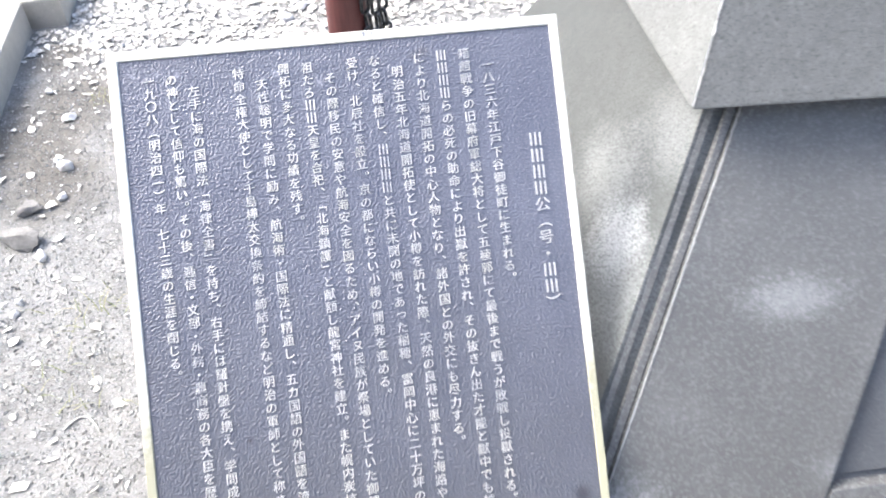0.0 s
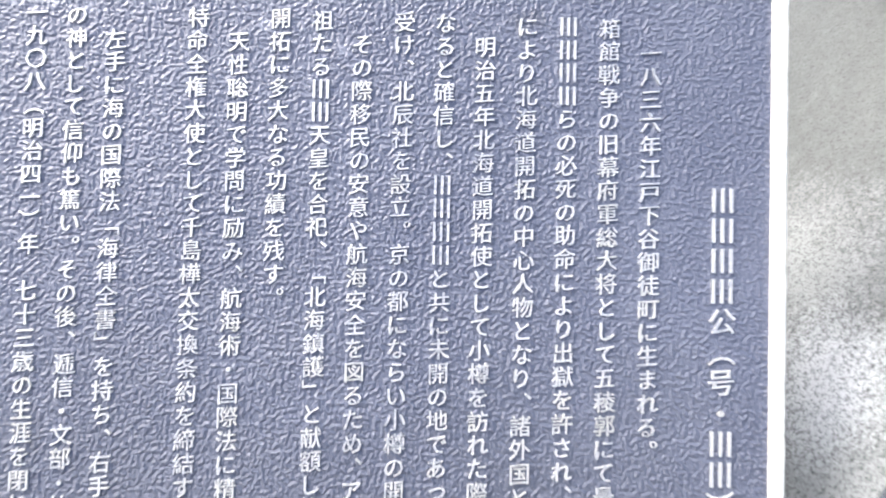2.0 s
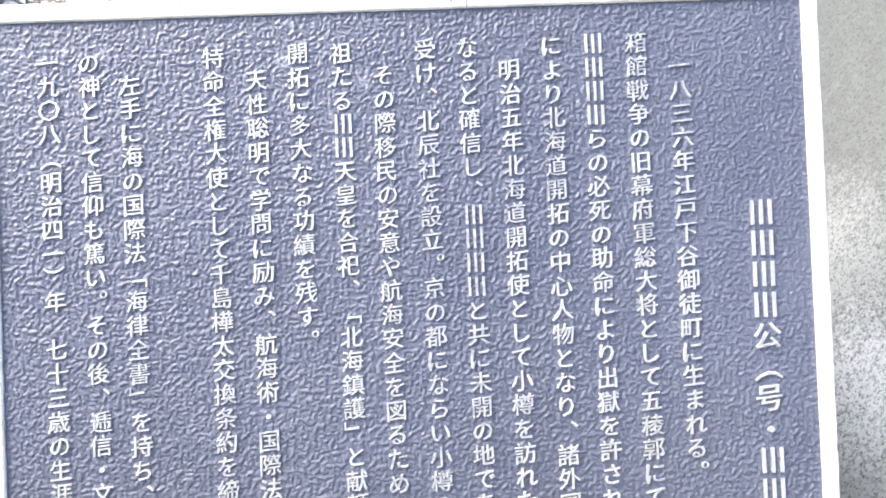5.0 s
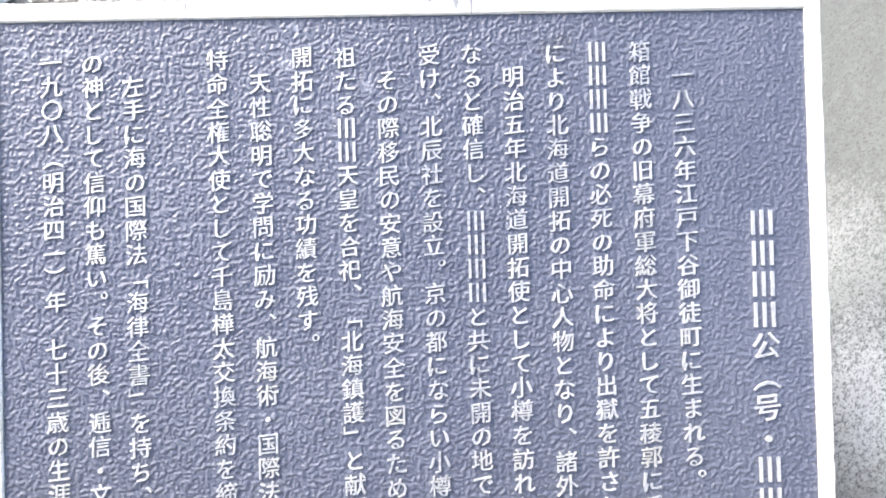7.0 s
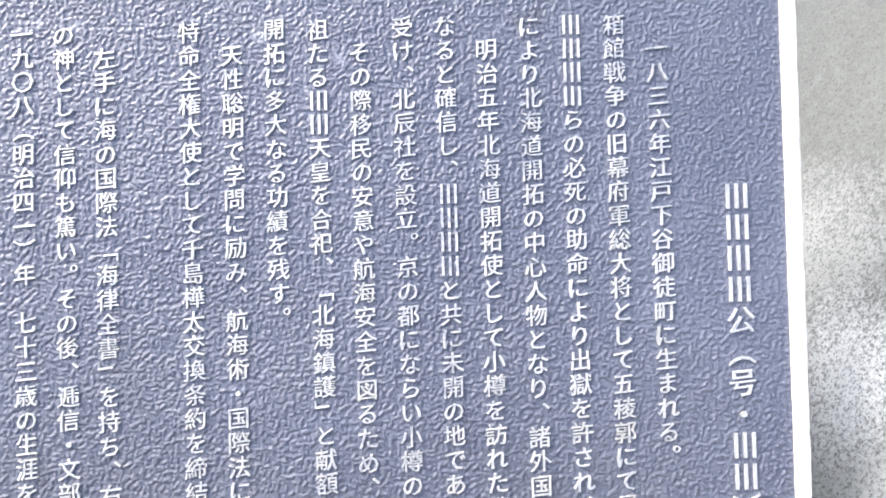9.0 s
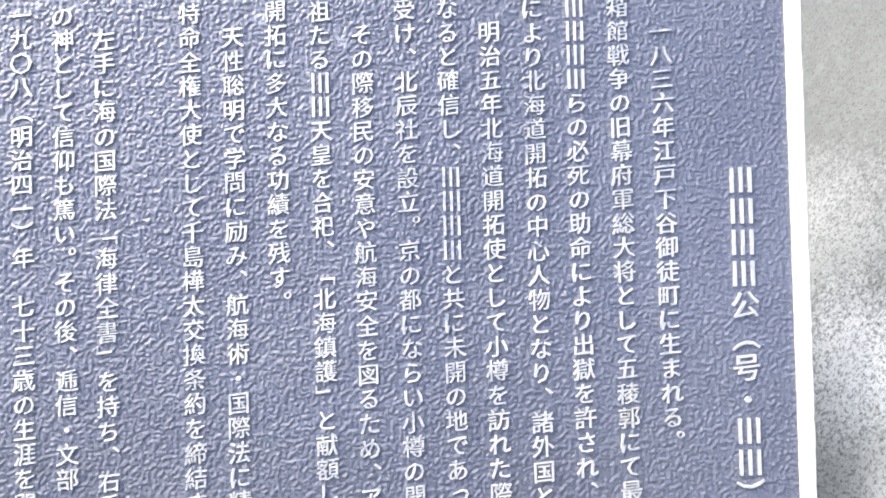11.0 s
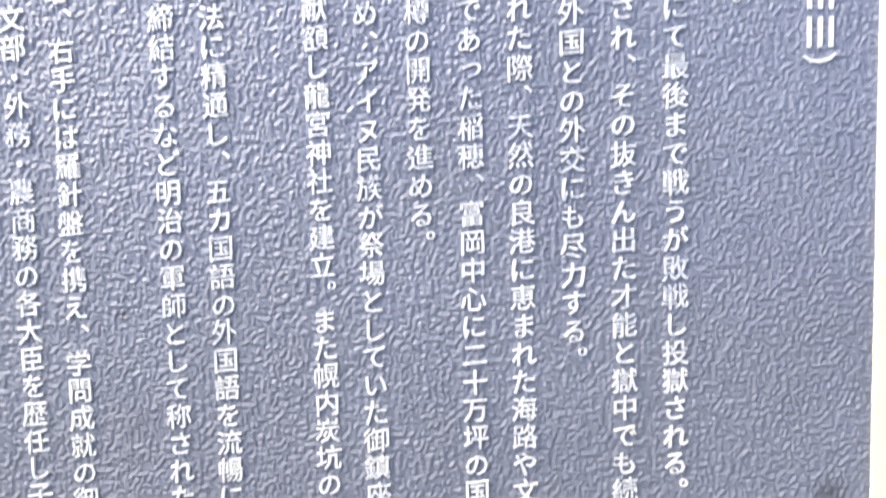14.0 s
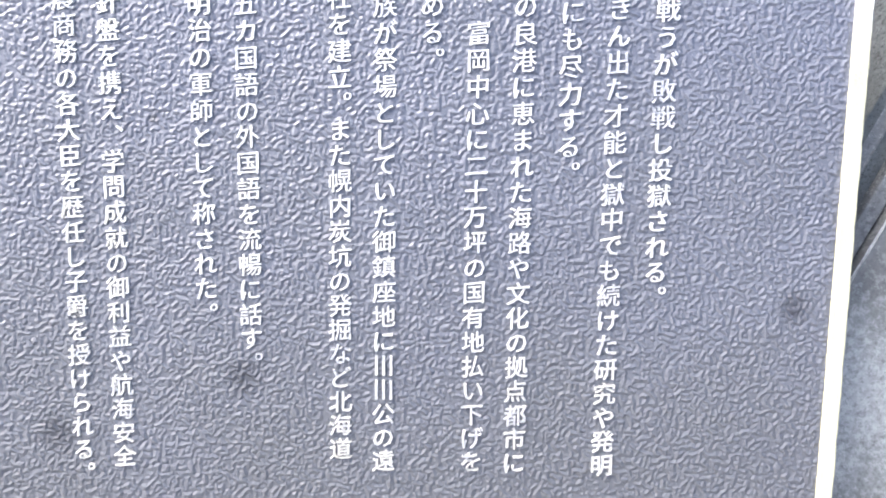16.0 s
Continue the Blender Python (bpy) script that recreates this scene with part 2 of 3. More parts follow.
STAIN = painted("grey_run_mark", (0.26, 0.26, 0.27), (0.4, 0.4, 0.41), 0.7)


# ---- building helpers ----
def mesh_of(name, bm, mat, smooth=False):
    me = bpy.data.meshes.new(name)
    bm.normal_update()
    bm.to_mesh(me)
    bm.free()
    me.materials.append(mat)
    if smooth:
        for p in me.polygons:
            p.use_smooth = True
    return me


def part(name, bm, mat, parent, label="", smooth=False):
    ob = new(name, mesh_of(name, bm, mat, smooth))
    ob.parent = parent
    if label:
        tagged(ob, label)
    return ob


def hull8(bm, low, high, bevel=0.0):
    """A six-sided block from four low and four high corners, both counter-clockwise from above."""
    vs = [bm.verts.new(p) for p in (*low, *high)]
    fs = [(3, 2, 1, 0), (4, 5, 6, 7), (0, 1, 5, 4), (1, 2, 6, 5), (2, 3, 7, 6), (3, 0, 4, 7)]
    faces = [bm.faces.new([vs[i] for i in f]) for f in fs]
    if bevel:
        es = list({e for f in faces for e in f.edges})
        bmesh.ops.bevel(bm, geom=es, offset=bevel, segments=2, affect="EDGES", profile=0.6)
    return bm


def box(bm, x0, x1, y0, y1, z0, z1, bevel=0.0):
    return hull8(bm, [(x0, y0, z0), (x1, y0, z0), (x1, y1, z0), (x0, y1, z0)], [(x0, y0, z1), (x1, y0, z1), (x1, y1, z1), (x0, y1, z1)], bevel)


# ---- ground ----
def axis(lo, hi, step, far):
    a = list(np.arange(lo, hi + step / 2, step))
    grow, s = [], step
    d = 0.0
    while d < far:
        s *= 1.35
        d += s
        grow.append(d)
    return [lo - g for g in reversed(grow)] + a + [a[-1] + g for g in grow]


def ground_height(x, y):
    n = noise.noise(Vector((x * 2.1, y * 2.1, 0.3))) * 0.012 + noise.noise(Vector((x * 9, y * 9, 4.0))) * 0.006
    return n + noise.noise(Vector((x * 34, y * 34, 9.0))) * 0.0035


gx, gy = axis(-1.0, 1.3, 0.016, 400), axis(-0.7, 2.0, 0.016, 400)
verts = [(x, y, ground_height(x, y) if abs(x) < 3 and abs(y) < 4 else 0.0) for y in gy for x in gx]
nx = len(gx)
faces = [(j * nx + i, j * nx + i + 1, (j + 1) * nx + i + 1, (j + 1) * nx + i) for j in range(len(gy) - 1) for i in range(nx - 1)]
gm = bpy.data.meshes.new("ground")
gm.from_pydata(verts, [], faces)
gm.materials.append(EARTH)
for p in gm.polygons:
    p.use_smooth = True
tagged(new("ground", gm), "bare sandy earth with fine gravel, dusty and pale", "ground", kind="structure")


# ---- an unseen wall, added behind the camera to cut low sky reflections ----
def blocker_bm():
    bm = bmesh.new()
    box(bm, -9.0, 9.0, -5.3, -5.0, -0.2, 3.4, 0.02)
    return bm


BLOCKER = painted("grey_brown_blocker", (0.11, 0.105, 0.098), (0.17, 0.165, 0.155), 0.9, 3.0)
tagged(new("sky_blocker", mesh_of("sky_blocker", blocker_bm(), BLOCKER)), "plain grey-brown unseen wall added to cut low sky reflections", "wall", kind="structure")


# ---- the inscribed plaque, leaning back ----
LEAN, TOP = 47.6, 0.58
W_IN, H_IN, RIM_W, DEPTH = 0.5725, 0.788, 0.0137, 0.016
plaque = tagged(new("information_plaque"), "dark blue cast metal plaque with raised text and brass rim", "plaque")
plaque.matrix_world = pose(0, 0, TOP, -LEAN, 0, 0)


def lattice(x, z, cell, seed):
    """Smooth gradient noise over arrays of places, about -0.7 to 0.7, with cells of that size in metres."""
    rng = np.random.default_rng(seed)
    turn = rng.uniform(0, 2 * math.pi, (256, 256))
    gx_, gz_ = np.cos(turn), np.sin(turn)
    u, v = x / cell + 40, z / cell + 700
    iu, iv = np.floor(u).astype(int), np.floor(v).astype(int)
    fu, fv = u - iu, v - iv
    su, sv = fu * fu * fu * (fu * (fu * 6 - 15) + 10), fv * fv * fv * (fv * (fv * 6 - 15) + 10)
    d = [[gx_[(iu + a) % 256, (iv + b) % 256] * (fu - a) + gz_[(iu + a) % 256, (iv + b) % 256] * (fv - b) for b in (0, 1)] for a in (0, 1)]
    low, high = d[0][0] + su * (d[1][0] - d[0][0]), d[0][1] + su * (d[1][1] - d[0][1])
    return low + sv * (high - low)


def plate():
    """The cast plate: a thick slab whose front carries a fine leathery relief of small rounded grains."""
    step = 0.00075
    nx, nz = int((W_IN + 0.008) / step) + 1, int((H_IN + 0.008) / step) + 1
    xs, zs = np.linspace(-0.004, W_IN + 0.004, nx), np.linspace(-H_IN - 0.004, 0.004, nz)
    x, z = np.meshgrid(xs, zs)
    wx, wz = x + 0.0008 * lattice(x, z, 0.004, 1), z + 0.0008 * lattice(x, z, 0.004, 2)
    sparse = 0.20 * lattice(x, z, 0.022, 5) + 0.22 * lattice(x, z, 0.010, 6)
    n = lattice(wx, wz * 1.08, 0.0030, 3) + 0.55 * lattice(wx, wz, 0.0018, 4) + sparse
    smooth_title = np.exp(-((x - 0.53) / 0.10) ** 2 - ((z + 0.14) / 0.20) ** 2)
    k = np.clip((n + 0.05 - 0.06 * smooth_title) / 0.17, 0, 1)
    top = 0.85 + 0.5 * lattice(x, z, 0.005, 8)
    high = 0.00082 * k * k * (3 - 2 * k) * top * (1 - 0.25 * smooth_title)
    high += 0.00008 * lattice(x, z, 0.0022, 9)
    pts = np.stack([x.ravel(), -high.ravel(), z.ravel()], 1).tolist()
    at = np.arange(nx * nz).reshape(nz, nx)
    fs = np.stack([at[:-1, :-1].ravel(), at[:-1, 1:].ravel(), at[1:, 1:].ravel(), at[1:, :-1].ravel()], 1).tolist()
    n = len(pts)
    x0, x1, z0, z1 = xs[0], xs[-1], zs[0], zs[-1]
    pts += [(x0, 0.0012, z0), (x1, 0.0012, z0), (x1, 0.0012, z1), (x0, 0.0012, z1), (x0, DEPTH - 0.002, z0), (x1, DEPTH - 0.002, z0), (x1, DEPTH - 0.002, z1), (x0, DEPTH - 0.002, z1)]
    fs += [tuple(n + q for q in f) for f in ((0, 1, 2, 3), (7, 6, 5, 4), (1, 0, 4, 5), (2, 1, 5, 6), (3, 2, 6, 7), (0, 3, 7, 4))]
    me = bpy.data.meshes.new("plate")
    me.from_pydata(pts, [], fs)
    me.polygons.foreach_set("use_smooth", [True] * (len(fs) - 6) + [False] * 6)
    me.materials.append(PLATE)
    ob = new("plate", me)
    ob.parent = plaque
    return ob


plate()


def rim_bar(a, b, ai, bi, seed):
    """One mitred bar of the rim: outer edge from a to b, inner edge from ai to bi (x, z), both slightly ragged."""
    bm = bmesh.new()
    a, b, ai, bi = Vector(a), Vector(b), Vector(ai), Vector(bi)
    n, rows = 160, []
    for i in range(n + 1):
        o, inn = a.lerp(b, i / n), ai.lerp(bi, i / n)
        across = (inn - o).normalized()
        ends = min(1.0, min(i, n - i) / 4)
        o = o + across * ends * (0.0007 * noise.noise(Vector((i * 0.3, seed, 0))) + 0.0006 * noise.noise(Vector((i * 1.1, seed, 3))))
        inn = inn + across * ends * 0.0004 * noise.noise(Vector((i * 0.7, seed, 7)))
        dent = 0.00025 * noise.noise(Vector((i * 0.5, seed, 11)))
        mid_o, mid_i = o.lerp(inn, 0.10), o.lerp(inn, 0.90)
        rows.append([bm.verts.new(v) for v in ((o.x, DEPTH, o.y), (o.x, -0.0022, o.y), (mid_o.x, -0.0036 + dent, mid_o.y), (mid_i.x, -0.0032 + dent, mid_i.y), (inn.x, -0.0022, inn.y), (inn.x, 0.001, inn.y))])
    for r0, r1 in zip(rows, rows[1:]):
        for j in range(5):
            bm.faces.new((r0[j], r0[j + 1], r1[j + 1], r1[j]))
    bmesh.ops.recalc_face_normals(bm, faces=bm.faces)
    return bm


OUTER = ((-0.0155, 0.0143), (0.5850, 0.0125), (0.5825, -0.7997), (-0.0140, -0.7997))
INNER = ((-0.0018, 0.0012), (0.5732, -0.0012), (0.5714, -0.7880), (-0.0026, -0.7880))
for k in range(4):
    part("rim", rim_bar(OUTER[k], OUTER[(k + 1) % 4], INNER[k], INNER[(k + 1) % 4], k + 1), RIM, plaque, "worn pale brass rim bar")


def back_plate():
    bm = bmesh.new()
    box(bm, -RIM_W + 0.002, W_IN + RIM_W - 0.002, DEPTH - 0.001, DEPTH + 0.004, -H_IN - RIM_W + 0.002, RIM_W - 0.002, 0.001)
    return bm


part("back_plate", back_plate(), GROOVE_STONE, plaque, "dark metal back plate")


def run_mark(x, w, h, seed):
    """A thin grey run mark on the top rim bar."""
    bm = bmesh.new()
    pts = []
    for i in range(7):
        k = i / 6
        half = w / 2 * (1 - 0.75 * k) * (1 + 0.3 * noise.noise(Vector((i, seed, 0))))
        off = 0.0006 * noise.noise(Vector((i * 0.8, seed, 5)))
        pts.append((bm.verts.new((x - half + off, -0.0039, RIM_W * 0.86 - h * k)), bm.verts.new((x + half + off, -0.0039, RIM_W * 0.86 - h * k))))
    for (a, b), (c, d) in zip(pts, pts[1:]):
        bm.faces.new((a, c, d, b))
    return bm


for x, w, h, sd in ((0.132, 0.0012, 0.010, 1), (0.3235, 0.005, 0.008, 2), (0.3345, 0.0022, 0.0125, 3), (0.213, 0.0012, 0.003, 4), (0.305, 0.004, 0.003, 5)):
    part("run_mark", run_mark(x, w, h, sd), STAIN, plaque, "grey run mark on the rim")

# raised characters, set in vertical columns; a filled square stands for a sign that is only a bar
COLUMNS = [
    (0.5380, -0.1540, 0.0220, 0.0205, "■■■■公（号・■■）"),
    (0.4845, -0.0470, 0.0170, 0.0160, "一八三六年江戸下谷御徒町に生まれる。"),
    (0.4540, -0.0295, 0.0170, 0.0160, "箱館戦争の旧幕府軍総大将として五稜郭にて最後まで戦うが敗戦し投獄される。"),
    (0.4235, -0.0290, 0.0170, 0.0160, "■■■■らの必死の助命により出獄を許され、その抜きん出た才能と獄中でも続けた研究や発明"),
    (0.3935, -0.0295, 0.0171, 0.0160, "により北海道開拓の中心人物となり、諸外国との外交にも尽力する。"),
    (0.3630, -0.0455, 0.0170, 0.0160, "明治五年北海道開拓使として小樽を訪れた際、天然の良港に恵まれた海路や文化の拠点都市に"),
    (0.3335, -0.0285, 0.0170, 0.0160, "なると確信し、■■■■と共に未開の地であった稲穂、富岡中心に二十万坪の国有地払い下げを"),
    (0.3035, -0.0285, 0.0170, 0.0160, "受け、北辰社を設立。京の都にならい小樽の開発を進める。"),
    (0.2730, -0.0460, 0.0170, 0.0160, "その際移民の安意や航海安全を図るため、アイヌ民族が祭場としていた御鎮座地に■■公の遠"),
    (0.2435, -0.0290, 0.0168, 0.0160, "祖たる■■天皇を合祀、「北海鎮護」と献額し龍宮神社を建立。また幌内炭坑の発掘など北海道"),
    (0.2130, -0.0280, 0.0170, 0.0160, "開拓に多大なる功績を残す。"),
    (0.1830, -0.0460, 0.0170, 0.0160, "天性聡明で学問に励み、航海術・国際法に精通し、五カ国語の外国語を流暢に話す。"),
    (0.1530, -0.0290, 0.0170, 0.0160, "特命全権大使として千島樺太交換条約を締結するなど明治の軍師として称された。"),
    (0.0935, -0.0460, 0.0170, 0.0160, "左手に海の国際法「海律全書」を持ち、右手には羅針盤を携え、学問成就の御利益や航海安全"),
    (0.0650, -0.0290, 0.0169, 0.0160, "の神として信仰も篤い。その後、逓信・文部・外務・農商務の各大臣を歴任し子爵を授けられる。"),
    (0.0360, -0.0280, 0.0169, 0.0160, "一九〇八（明治四一）年　七十三歳の生涯を閉じる。"),
]
GLYPHS = {}


def brushed(co, me, seed):
    """Outline points of a character moved so that its strokes swell and taper like a brush's, with sloping cast sides."""
    out = {}
    for p in me.polygons:
        if abs(p.normal.z) < 0.5:
            for i in p.vertices:
                key = (round(co[i][0], 4), round(co[i][1], 4))
                out[key] = out.get(key, Vector((0, 0))) + Vector(p.normal[:2])
    moved = np.array(co[:, :2])
    for i, (x, y, z) in enumerate(co):
        way = out.get((round(x, 4), round(y, 4)))
        if way is None or way.length < 1e-6:
            continue
        way = way.normalized()
        swell = 0.016 * noise.noise(Vector((x * 3.3, y * 3.3, seed * 1.7))) + 0.010 * noise.noise(Vector((x * 8, y * 8, seed)))
        wide = swell + 0.011 + (-0.008 if z > 0 else 0.010)
        moved[i] += (way.x * (wide + 0.008), way.y * (wide - 0.007))
    bend = [(0.022 * noise.noise(Vector((x * 2.2, y * 2.2, seed * 2.3))), 0.022 * noise.noise(Vector((x * 2.2, y * 2.2, 50 + seed * 2.3)))) for x, y in moved]
    return moved + np.array(bend)


def glyph(ch):
    """Flat outline polygons of one character in a unit cell centred on the origin: points and faces, raised later."""
    if ch not in GLYPHS:
        if ch == "■":
            GLYPHS[ch] = "bar"
            return "bar"
        cu = bpy.data.curves.new("glyph", "FONT")
        cu.body, cu.size, cu.extrude, cu.resolution_u = ch, 1.0, 0.042, 1 if ch in "御" else 2
        ob = new("glyph", cu)
        me = bpy.data.meshes.new_from_object(ob.evaluated_get(bpy.context.evaluated_depsgraph_get()))
        co = np.array([v.co[:] for v in me.vertices])
        co[:, :2] = brushed(co, me, len(GLYPHS))
        co[:, :2] -= (0.5, 0.38)
        if ch in "（）「」":
            co[:, :2] = np.stack([co[:, 1], -co[:, 0]], 1)
        if ch in "、。":
            co[:, :2] += (0.62, 0.55)
        if ch in "っ":
            co[:, :2] += (0.08, 0.08)
        co[:, 1] += 0.09 * co[:, 0]            # brush writing rises to the right
        GLYPHS[ch] = (co, [tuple(p.vertices) for p in me.polygons])
        bpy.data.objects.remove(ob)
        bpy.data.curves.remove(cu)
        bpy.data.meshes.remove(me)
    return GLYPHS[ch]


def text_column(cx, z_top, pitch, size, text):
    pts, polys = [], []
    for i, ch in enumerate(text):
        if ch == "　":
            continue
        g = glyph(ch)
        cz = z_top - pitch * i
        n0 = len(pts)
        if g == "bar":
            w, h = size * 0.115, size * 0.43
            for dx in (-size * 0.31, 0.0, size * 0.31):
                k = len(pts)
                for y in (0.0004, -0.0019):
                    pts += [(cx + dx - w / 2, y, cz - h), (cx + dx + w / 2, y, cz - h), (cx + dx + w / 2, y, cz + h), (cx + dx - w / 2, y, cz + h)]
                polys += [tuple(k + q for q in f) for f in ((4, 5, 6, 7), (0, 1, 5, 4), (1, 2, 6, 5), (2, 3, 7, 6), (3, 0, 4, 7))]
            continue
        co, fs = g
        jx, jz = 0.0003 * noise.noise(Vector((i * 1.3, cx * 90, 1))), 0.0004 * noise.noise(Vector((i * 1.7, cx * 90, 6)))
        for x, y, z in co:
            pts.append((cx + jx + x * size, -0.0006 - z * 0.032, cz + jz + y * size))
        polys += [tuple(n0 + q for q in f) for f in fs]
    me = bpy.data.meshes.new("text_column")
    me.from_pydata(pts, [], polys)
    me.materials.append(LETTER)
    ob = new("text_column", me)
    ob.parent = plaque
    return tagged(ob, "raised pale metal Japanese characters in one column")


for col in COLUMNS:
    text_column(*col)


def prop(x):
    """A flat steel leg behind the plate, from its back down to the ground."""
    bm = bmesh.new()
    hull8(bm, [(x - 0.02, 0.10, -0.01), (x + 0.02, 0.10, -0.01), (x + 0.02, 0.13, -0.01), (x - 0.02, 0.13, -0.01)],
          [(x - 0.02, -0.115, 0.455), (x + 0.02, -0.115, 0.455), (x + 0.02, -0.085, 0.48), (x - 0.02, -0.085, 0.48)], 0.003)
    return bm


for x in (0.08, 0.42):
    leg = part("leg", prop(x), STEEL, plaque, "dark steel leg behind the plate")
    leg.matrix_parent_inverse = plaque.matrix_world.inverted()

# ---- the stone monument: battered pedestal with a grooved corner, and a block above ----
XL, YF, BX, BY, ZE = 0.788, -0.083, 0.637, 0.929, 0.52


def face_x(z, inset=0.0):
    return XL - BX * (ZE - z) + inset


def face_y(z, inset=0.0):
    return YF - BY * (ZE - z) + inset


def back_y(z):
    return 0.44 + 0.3 * (ZE - z)


def right_x(z):
    return 1.95 + BX * (ZE - z)


monument = tagged(new("stone_monument"), "grey granite monument pedestal with grooved corner, lime runs and pale patches", "monument")


def ring(z, xa, xb, ya, yb):
    return [(xa, ya, z), (xb, ya, z), (xb, yb, z), (xa, yb, z)]


def core():
    bm = bmesh.new()
    lo, hi = -0.03, 0.535
    hull8(bm, ring(lo, face_x(lo, 0.03), right_x(lo) - 0.02, face_y(lo, 0.03), back_y(lo) - 0.02), ring(hi, face_x(hi, 0.03), right_x(hi) - 0.02, face_y(hi, 0.03), back_y(hi) - 0.02))
    return bm


part("base_block", core(), GROOVE_STONE, monument, "dark recessed granite core")


def slab(a, b, c, d, thick, bevel=0.002):
    """A slab whose outer face is a, b, c, d (counter-clockwise from outside), going inward by the vector thick."""
    bm = bmesh.new()
    t = Vector(thick)
    outer = [Vector(p) for p in (a, b, c, d)]
    inner = [p + t for p in outer]
    vs = [bm.verts.new(p) for p in outer + inner]
    for f in ((0, 1, 2, 3), (7, 6, 5, 4), (1, 0, 4, 5), (2, 1, 5, 6), (3, 2, 6, 7), (0, 3, 7, 4)):
        bm.faces.new([vs[i] for i in f])
    bmesh.ops.recalc_face_normals(bm, faces=bm.faces)
    bmesh.ops.bevel(bm, geom=list(bm.edges), offset=bevel, segments=2, affect="EDGES", profile=0.6)
    return bm


lo, hi = -0.02, 0.53
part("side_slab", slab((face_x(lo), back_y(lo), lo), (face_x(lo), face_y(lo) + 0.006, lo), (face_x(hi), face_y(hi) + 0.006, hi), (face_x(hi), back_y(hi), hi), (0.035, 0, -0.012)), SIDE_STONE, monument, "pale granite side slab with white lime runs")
RIB = 0.049
PANEL = 0.332          # width of the front slab up to the sunk panel
ZP = 0.098             # lower edge of the sunk panel
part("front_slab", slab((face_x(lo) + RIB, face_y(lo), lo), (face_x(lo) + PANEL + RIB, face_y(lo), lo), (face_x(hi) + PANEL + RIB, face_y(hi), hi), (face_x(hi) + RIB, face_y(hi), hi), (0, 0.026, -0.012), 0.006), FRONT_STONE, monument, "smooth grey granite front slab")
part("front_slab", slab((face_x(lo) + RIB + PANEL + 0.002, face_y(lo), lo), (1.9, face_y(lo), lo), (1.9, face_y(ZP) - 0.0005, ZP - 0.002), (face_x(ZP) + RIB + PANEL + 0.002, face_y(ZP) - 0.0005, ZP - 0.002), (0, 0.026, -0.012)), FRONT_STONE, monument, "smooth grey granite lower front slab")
part("sunk_panel", slab((face_x(ZP) + RIB + PANEL, face_y(ZP, 0.022), ZP), (1.9, face_y(ZP, 0.022), ZP), (1.9, face_y(hi, 0.022), hi), (face_x(hi) + RIB + PANEL, face_y(hi, 0.022), hi), (0, 0.03, -0.01), 0.001), GROOVE_STONE, monument, "dark sunk granite panel")
for name, off, w, proud, bev, mat in (("corner_bead", 0.007, 0.014, 0.008, 0.003, FRONT_STONE), ("corner_fillet", 0.035, 0.0135, 0.006, 0.002, FRONT_STONE)):
    part(name, slab((face_x(lo) + off, face_y(lo, proud), lo), (face_x(lo) + off + w, face_y(lo, proud), lo), (face_x(hi) + off + w, face_y(hi, proud), hi), (face_x(hi) + off, face_y(hi, proud), hi), (0, 0.03, -0.005), bev), mat, monument, "slim granite moulding in the corner groove")


def worn_edge(a, b, size, seed):
    """A line of pale chipped stone along an edge from a to b."""
    bm = bmesh.new()
    a, b = Vector(a), Vector(b)
    n = 90
    side, front = Vector((-1, 0, 0.3)).normalized(), Vector((0, -1, 0.3)).normalized()
    rows = []
    for i in range(n + 1):
        p = a.lerp(b, i / n)
        k1, k2 = (size * max(0.02, 0.25 + 1.6 * noise.noise(Vector((i * 0.9, seed + q, 0)))) for q in (0, 9))
        lift = 0.0011
        rows.append([bm.verts.new(v) for v in (p + Vector((0, k1, 0)) + side * lift, p + (side + front) * (-0.0004), p + Vector((k2, 0, 0)) + front * lift, p + Vector((size, size, 0)))])
    for r0, r1 in zip(rows, rows[1:]):
        for q in range(4):
            bm.faces.new((r0[q], r0[(q + 1) % 4], r1[(q + 1) % 4], r1[q]))
    bmesh.ops.recalc_face_normals(bm, faces=bm.faces)
    return bm


CAP_TIP, CAP_Z, CAP_TOP = Vector((0.735, -0.147)), 0.524, 1.05


def cap_corner(z):
    """The cap's worn front corner at a height."""
    k = z - CAP_Z
    return Vector((CAP_TIP.x + 0.39 * k, CAP_TIP.y + 0.65 * k, z))


def cap():
    bm = bmesh.new()
    low, high = cap_corner(CAP_Z), cap_corner(CAP_TOP)
    right, back = Vector((1.25, -0.070, 0)), Vector((-0.036, 0.70, 0))
    right_up, back_up = Vector((0.84, -0.047, 0)), Vector((-0.020, 0.30, 0))
    hull8(bm, (low, low + right, low + right + back, low + back), (high, high + right_up, high + right_up + back_up, high + back_up), 0.004)
    return bm


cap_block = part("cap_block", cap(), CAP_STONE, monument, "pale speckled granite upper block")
part("worn_edge", worn_edge(cap_corner(CAP_Z + 0.004), cap_corner(CAP_TOP - 0.02), 0.0024, 3), CHIP_STONE, cap_block, "pale chipped stone edge")
EDGE = Vector((RIB + 0.001, -0.001, 0))
part("worn_edge", worn_edge(Vector((face_x(0.0), face_y(0.0), 0.0)) + EDGE, Vector((face_x(0.51), face_y(0.51), 0.51)) + EDGE, 0.0009, 8), CHIP_STONE, monument, "pale chipped stone edge along the groove")


# ---- kerb stones ----
def kerb(name, label, args):
    bm = bmesh.new()
    box(bm, *args, 0.006)
    return tagged(new(name, mesh_of(name, bm, KERB_STONE)), label, "kerb", group="kerb stones")


